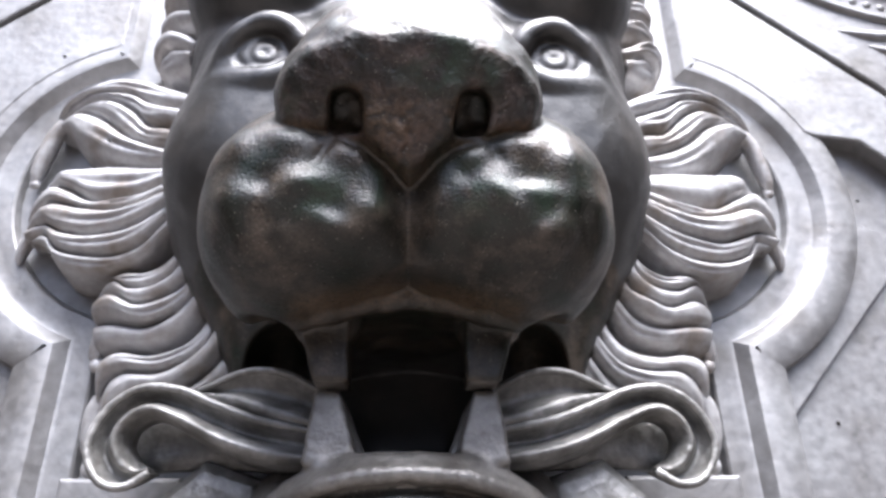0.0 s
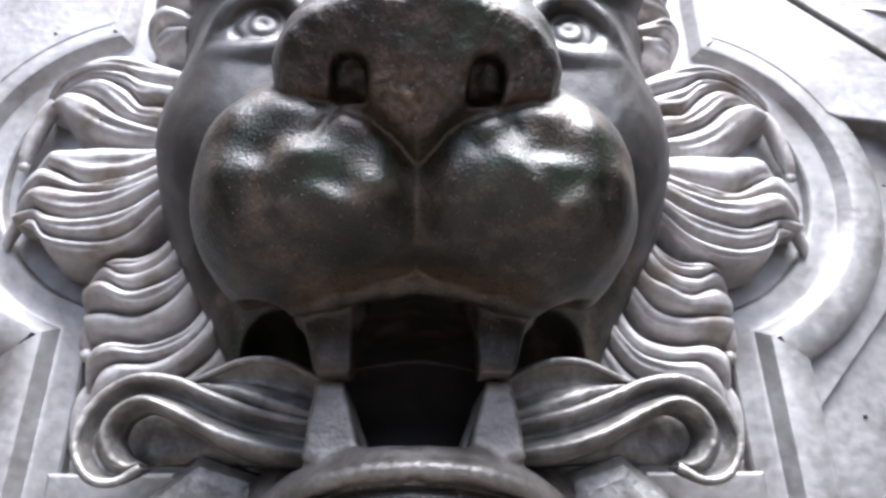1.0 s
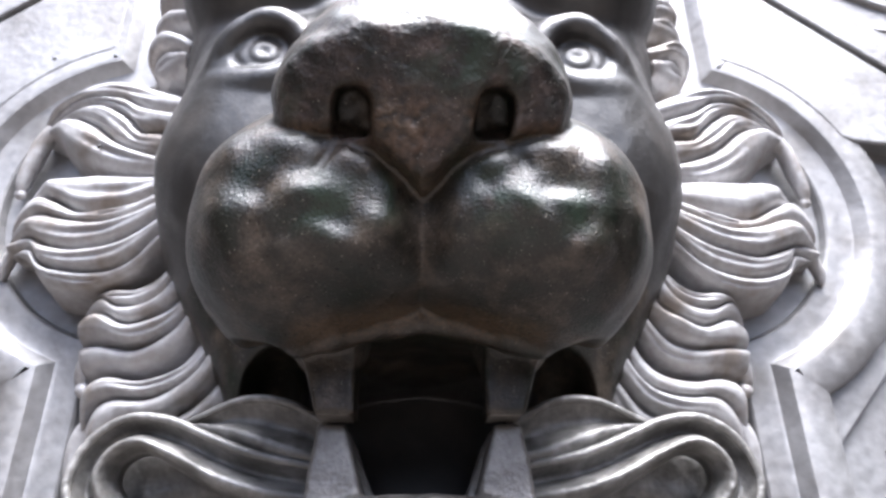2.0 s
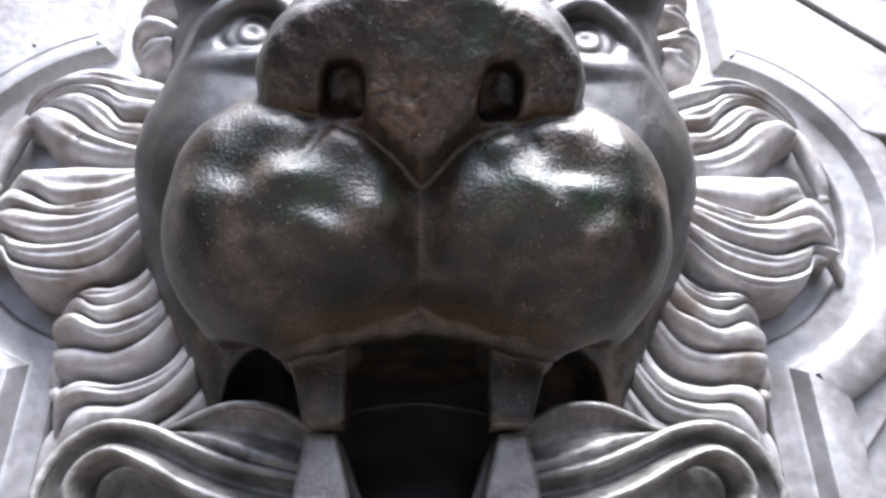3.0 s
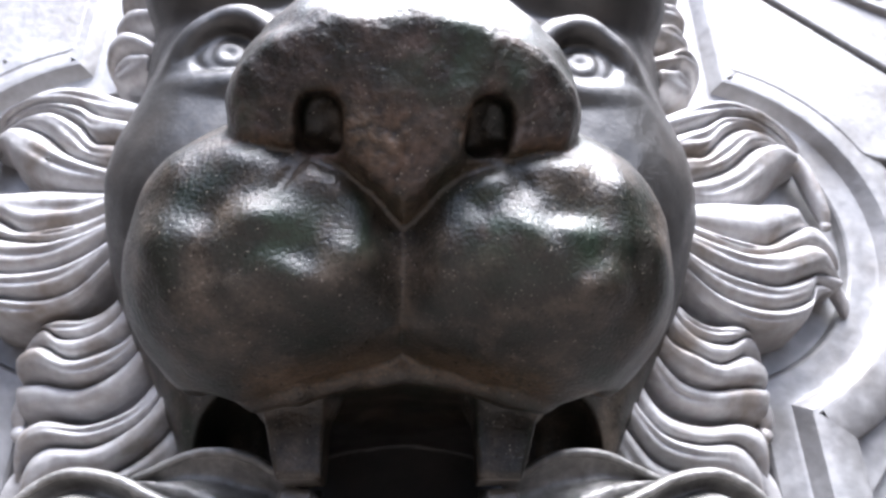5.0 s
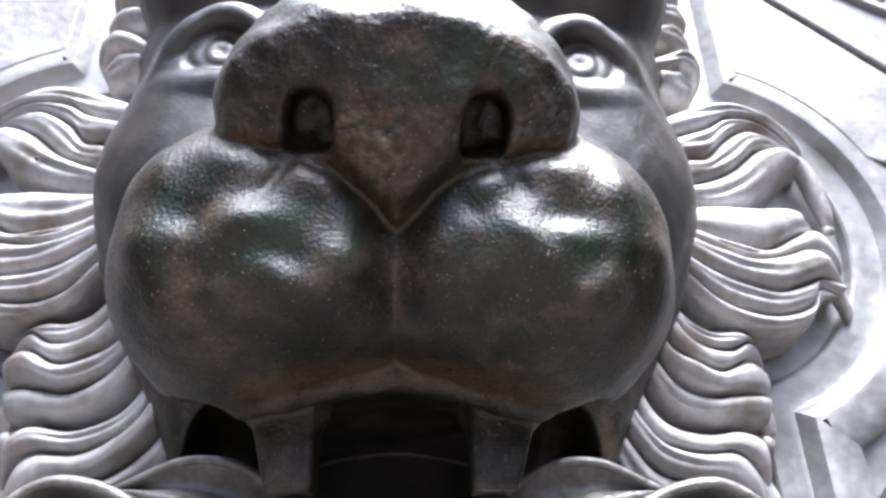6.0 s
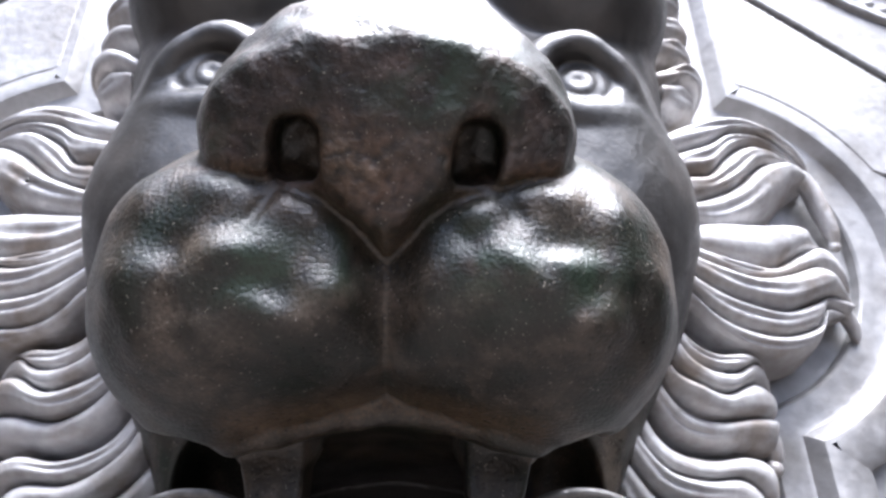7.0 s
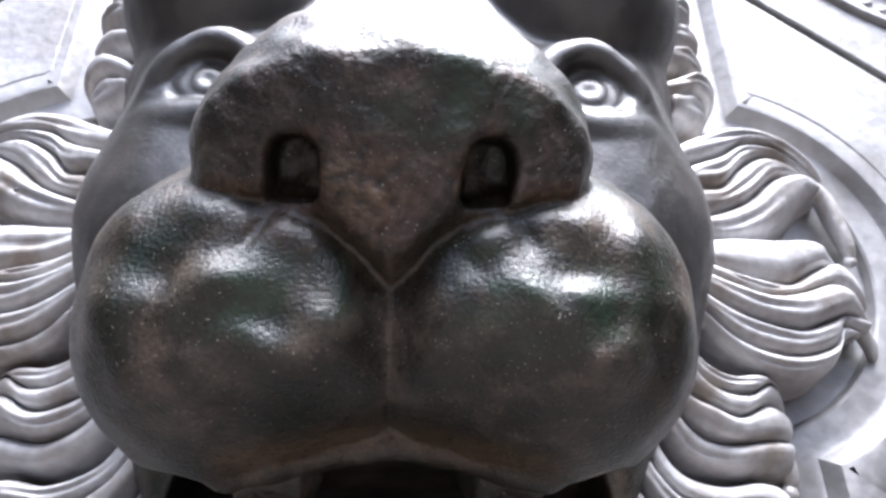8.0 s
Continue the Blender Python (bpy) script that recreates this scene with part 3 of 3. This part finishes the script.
LOCK_JAW = [
    [(0.161, 1.722), (0.173, 1.705), (0.188, 1.699), (0.207, 1.701), (0.220, 1.698), (0.226, 1.686)],
    [(0.156, 1.713), (0.167, 1.695), (0.182, 1.689), (0.200, 1.690), (0.215, 1.697), (0.226, 1.688)],
    [(0.149, 1.703), (0.158, 1.687), (0.175, 1.678), (0.192, 1.676), (0.212, 1.685), (0.227, 1.681)],
    [(0.143, 1.691), (0.151, 1.677), (0.165, 1.666), (0.184, 1.661), (0.208, 1.665), (0.227, 1.666)],
    [(0.136, 1.679), (0.145, 1.662), (0.159, 1.651), (0.180, 1.645), (0.204, 1.648), (0.220, 1.645)],
]
LOCK_CHIN = [
    [(0.133, 1.674), (0.142, 1.655), (0.155, 1.644), (0.176, 1.639), (0.200, 1.642), (0.213, 1.635), (0.215, 1.620)],
    [(0.126, 1.662), (0.135, 1.645), (0.148, 1.633), (0.168, 1.627), (0.192, 1.628), (0.206, 1.620), (0.210, 1.604)],
    [(0.117, 1.648), (0.126, 1.633), (0.139, 1.620), (0.157, 1.613), (0.179, 1.611), (0.195, 1.603), (0.201, 1.589)],
    [(0.108, 1.636), (0.115, 1.621), (0.126, 1.607), (0.141, 1.597), (0.161, 1.593), (0.177, 1.586), (0.183, 1.574)],
]
CURLS = [
    [[(0.185, 1.903), (0.200, 1.911), (0.211, 1.907), (0.216, 1.895), (0.212, 1.884)], [(0.185, 1.888), (0.196, 1.893), (0.206, 1.890), (0.211, 1.884)], [(0.185, 1.868), (0.196, 1.870), (0.205, 1.874), (0.211, 1.881)]],
    [[(0.183, 1.926), (0.200, 1.934), (0.212, 1.930), (0.214, 1.916)], [(0.183, 1.908), (0.198, 1.913), (0.207, 1.912), (0.213, 1.912)]],
    [[(0.183, 1.949), (0.201, 1.957), (0.212, 1.952), (0.213, 1.938)], [(0.183, 1.931), (0.198, 1.936), (0.207, 1.935), (0.212, 1.935)]],
    [[(0.183, 1.973), (0.201, 1.980), (0.210, 1.975), (0.212, 1.961)], [(0.183, 1.954), (0.198, 1.959), (0.206, 1.958), (0.211, 1.957)]],
    [[(0.183, 1.998), (0.201, 2.004), (0.210, 1.999), (0.212, 1.985)], [(0.183, 1.978), (0.198, 1.983), (0.206, 1.982), (0.211, 1.981)]],
]
mane = tagged(new("lion_mane"), "grey bronze curling mane in relief round the lion head", "mane")
for s in (1, -1):
    rng = random.Random(11 + s)
    lock(LOCK_EAR, s, rng)
    curl_tip([(0.284, 1.842), (0.292, 1.832), (0.297, 1.815), (0.301, 1.800), (0.302, 1.788)], 0.0065, s, -0.004, 0.004, (0.3015, 0.004, 1.789, 0.0045))
    lock(LOCK_CHEEK, s, rng)
    curl_tip([(0.270, 1.738), (0.281, 1.742), (0.290, 1.738), (0.296, 1.728), (0.297, 1.718)], 0.0050, s, -0.008, 0.004)
    lock(LOCK_JAW, s, rng)
    curl_tip([(0.212, 1.664), (0.221, 1.658), (0.224, 1.648), (0.223, 1.640)], 0.0060, s, -0.006, 0.002, (0.222, 0.0, 1.639, 0.0055))
    lock(LOCK_CHIN, s, rng)
    curl_tip([(0.204, 1.618), (0.213, 1.606), (0.215, 1.588), (0.213, 1.570)], 0.0080, s, -0.008, 0.0, (0.212, 0.0, 1.568, 0.007))
    for c in CURLS:
        lock(c, s, rng, -0.036, -0.008)


# ---------------------------------------------------------------- scrolls and beard beside the jaw
def rail(side, pts):
    return spline([(side * x, y, z) for x, y, z in pts], 8)


def scroll(side):
    root = tagged(new("leaf_scroll"), "dark grey bronze leaf scroll curling beside the jaw", "scroll", "scrolls beside the jaw")
    top = rail(side, [(0.048, -0.085, 1.598), (0.074, -0.080, 1.612), (0.098, -0.076, 1.614), (0.120, -0.072, 1.606), (0.132, -0.070, 1.601)])
    dip = rail(side, [(0.048, -0.078, 1.590), (0.074, -0.072, 1.599), (0.098, -0.070, 1.604), (0.118, -0.068, 1.602), (0.132, -0.068, 1.600)])
    mid = rail(side, [(0.048, -0.090, 1.580), (0.076, -0.086, 1.588), (0.100, -0.080, 1.596), (0.120, -0.074, 1.601), (0.133, -0.071, 1.602)])
    gut = rail(side, [(0.048, -0.078, 1.570), (0.078, -0.074, 1.575), (0.110, -0.068, 1.588), (0.134, -0.066, 1.598)])
    leaf = sheet("leaf", [top, dip, mid, gut], SCROLL, root)
    strand(leaf, top, np.linspace(0.0026, 0.002, len(top)), np.linspace(0.0028, 0.002, len(top)), "rim")
    outer = rail(side, [(0.050, -0.086, 1.576), (0.085, -0.084, 1.583), (0.112, -0.080, 1.593), (0.136, -0.076, 1.603), (0.160, -0.072, 1.605), (0.179, -0.070, 1.593),
                        (0.187, -0.070, 1.571), (0.177, -0.072, 1.552), (0.162, -0.072, 1.548), (0.149, -0.070, 1.556)])
    inner = rail(side, [(0.050, -0.090, 1.560), (0.080, -0.088, 1.564), (0.106, -0.084, 1.572), (0.130, -0.080, 1.584), (0.152, -0.076, 1.592), (0.167, -0.072, 1.586),
                        (0.172, -0.070, 1.573), (0.166, -0.068, 1.562), (0.158, -0.066, 1.558), (0.151, -0.066, 1.559)])
    rails = []
    for f, dy in ((0.0, 0.0), (0.10, -0.0005), (0.30, 0.008), (0.50, 0.011), (0.68, 0.005), (0.82, -0.001), (1.0, -0.003), (1.2, 0.001), (1.38, 0.012)):
        q = outer + (inner - outer) * f
        q[:, 1] += dy * np.linspace(1.0, 0.75, len(q))
        rails.append(q)
    curl = sheet("scroll", rails, SCROLL, root, across=3)
    strand(curl, outer, np.full(len(outer), 0.0026), np.full(len(outer), 0.0030), "rim")
    sheet("back", [rail(side, [(0.04, -0.055, 1.60), (0.10, -0.052, 1.604), (0.15, -0.048, 1.597), (0.178, -0.042, 1.583)]),
                   rail(side, [(0.04, -0.055, 1.555), (0.10, -0.052, 1.560), (0.15, -0.048, 1.560), (0.174, -0.042, 1.556)])], SCROLL, root)
    return root


scroll(1), scroll(-1)


def plate(name, outline, y_front, y_back, material, label="", category="", bevel=0.002, kind=""):
    """A flat bevelled plate on the door from its outline (x, z)."""
    bm = bmesh.new()
    f = bm.faces.new([bm.verts.new((x, y_front, z)) for x, z in outline])
    side = bmesh.ops.extrude_face_region(bm, geom=[f])
    for v in side["geom"]:
        if isinstance(v, bmesh.types.BMVert):
            v.co.y = y_back
    bmesh.ops.recalc_face_normals(bm, faces=bm.faces[:])
    if bevel:
        bmesh.ops.bevel(bm, geom=[e for e in bm.edges if all(abs(v.co.y - y_front) < 1e-6 for v in e.verts)], offset=bevel, segments=3, affect="EDGES", profile=0.5)
    me = bpy.data.meshes.new(name)
    bm.to_mesh(me)
    bm.free()
    me.materials.append(material)
    ob = new(name, me)
    return tagged(ob, label, category, kind=kind)


for s in (1, -1):
    ob = plate("beard_wedge", [(s * x, z) for x, z in ((0.085, 1.554), (0.122, 1.566), (0.176, 1.520), (0.20, 1.44), (0.08, 1.44))], -0.062, -0.004, SCROLL,
               "dark grey bronze wedge of beard below the scroll", "beard", 0.014)

# ---------------------------------------------------------------- lozenge plates and ornament on the door
def line_one(x, off=0.0):
    return 2.001 - 0.902 * (x - 0.298) + off


for s in (1, -1):
    lobe = [(LOBE[0] + 0.150 * math.cos(a), LOBE[1] + 0.150 * math.sin(a)) for a in np.linspace(0.30, 1.22, 14)]
    up = [(0.2515, line_one(0.2515)), (0.470, line_one(0.470)), (0.425, 1.803), (0.388, 1.838), (0.352, 1.842)] + lobe[2:] + [(0.2515, 1.926)]
    plate("lozenge_band", [(s * x, z) for x, z in up], -0.0054, 0.012, PANEL, "pale grey bronze lozenge band beside the medallion", "door panel", 0.0022, "structure")
    out = [(0.10, line_one(0.10, 0.0085)), (0.52, line_one(0.52, 0.0085)), (0.80, 1.74), (0.80, 2.40), (0.10, 2.40)]
    plate("corner_field", [(s * x, z) for x, z in out], -0.0050, 0.012, PANEL, "pale grey bronze corner field of the door panel", "door panel", 0.0025, "structure")
    low = [(0.262, 1.560), (0.278, 1.598), (0.373, 1.700), (0.415, 1.745), (0.33, 1.78), (0.26, 1.66)]
    plate("lower_field", [(s * x, z) for x, z in low], 0.0065, 0.0135, PANEL, "grey stained bronze field between moulding and lozenge line", "door panel", 0.0006, "structure")


for s in (1, -1):
    orn = tagged(new("corner_ornament"), "grey bronze beaded ring with leaf ribs in relief", "ornament")
    centre, rad = (0.50, 2.20), 0.215
    for name, r, w, d in (("ring", rad + 0.016, 0.004, 0.006), ("ring", rad - 0.022, 0.008, 0.009)):
        line = np.array([(s * (centre[0] + r * math.cos(a)), -0.004, centre[1] + r * math.sin(a)) for a in np.linspace(math.pi * 0.9, math.pi * 2.1, 60)])
        v, f = [], []
        tube(v, f, line, np.full(60, w), np.full(60, d))
        mesh_object(name, v, f, PANEL, orn)
    for a in np.arange(math.pi * 1.05, math.pi * 1.95, 0.062):
        bead("bead", (s * (centre[0] + rad * math.cos(a)), -0.002, centre[1] + rad * math.sin(a)), 0.0056, orn, PANEL)
    for pts in (((0.40, 1.962), (0.44, 1.955), (0.50, 1.958)), ((0.425, 1.944), (0.46, 1.932), (0.52, 1.918))):
        line = rail(s, [(x, -0.004, z) for x, z in pts])
        w = 0.006 * np.sin(np.linspace(0.25, math.pi - 0.6, len(line)))
        v, f = [], []
        tube(v, f, line, w, w)
        mesh_object("rib", v, f, PANEL, orn)


# ---------------------------------------------------------------- sill below the medallion, casting pits
for s in (1, -1):
    sill = [(0.150, 1.561), (0.229, 1.561), (0.229, 1.30), (0.150, 1.30)]
    plate("medallion_sill", [(s * x, z) for x, z in sill], -0.007, 0.0125, PANEL, "grey bronze sill plate below the curling mane", "door panel", 0.0025, "structure")
PIT = bronze("pit_dark", (0.01, 0.009, 0.008), (0.014, 0.012, 0.01), (0.02, 0.017, 0.014), 0.7, 0.0, 60)
near = [v.co for o in mane.children_recursive for v in o.data.vertices if math.hypot(v.co.x + 0.232, v.co.z - 1.808) < 0.004]
for x, y, z in ((0.371, -0.0040, 1.779), (-0.232, min(v.y for v in near), 1.808), (0.318, 0.0115, 1.60), (-0.30, -0.0052, 1.912)):
    ob = bead("casting_pit", (x, y, z), 0.0016, None, PIT)
    tagged(ob, "tiny dark casting pit in the grey bronze", "pit", "casting pits")
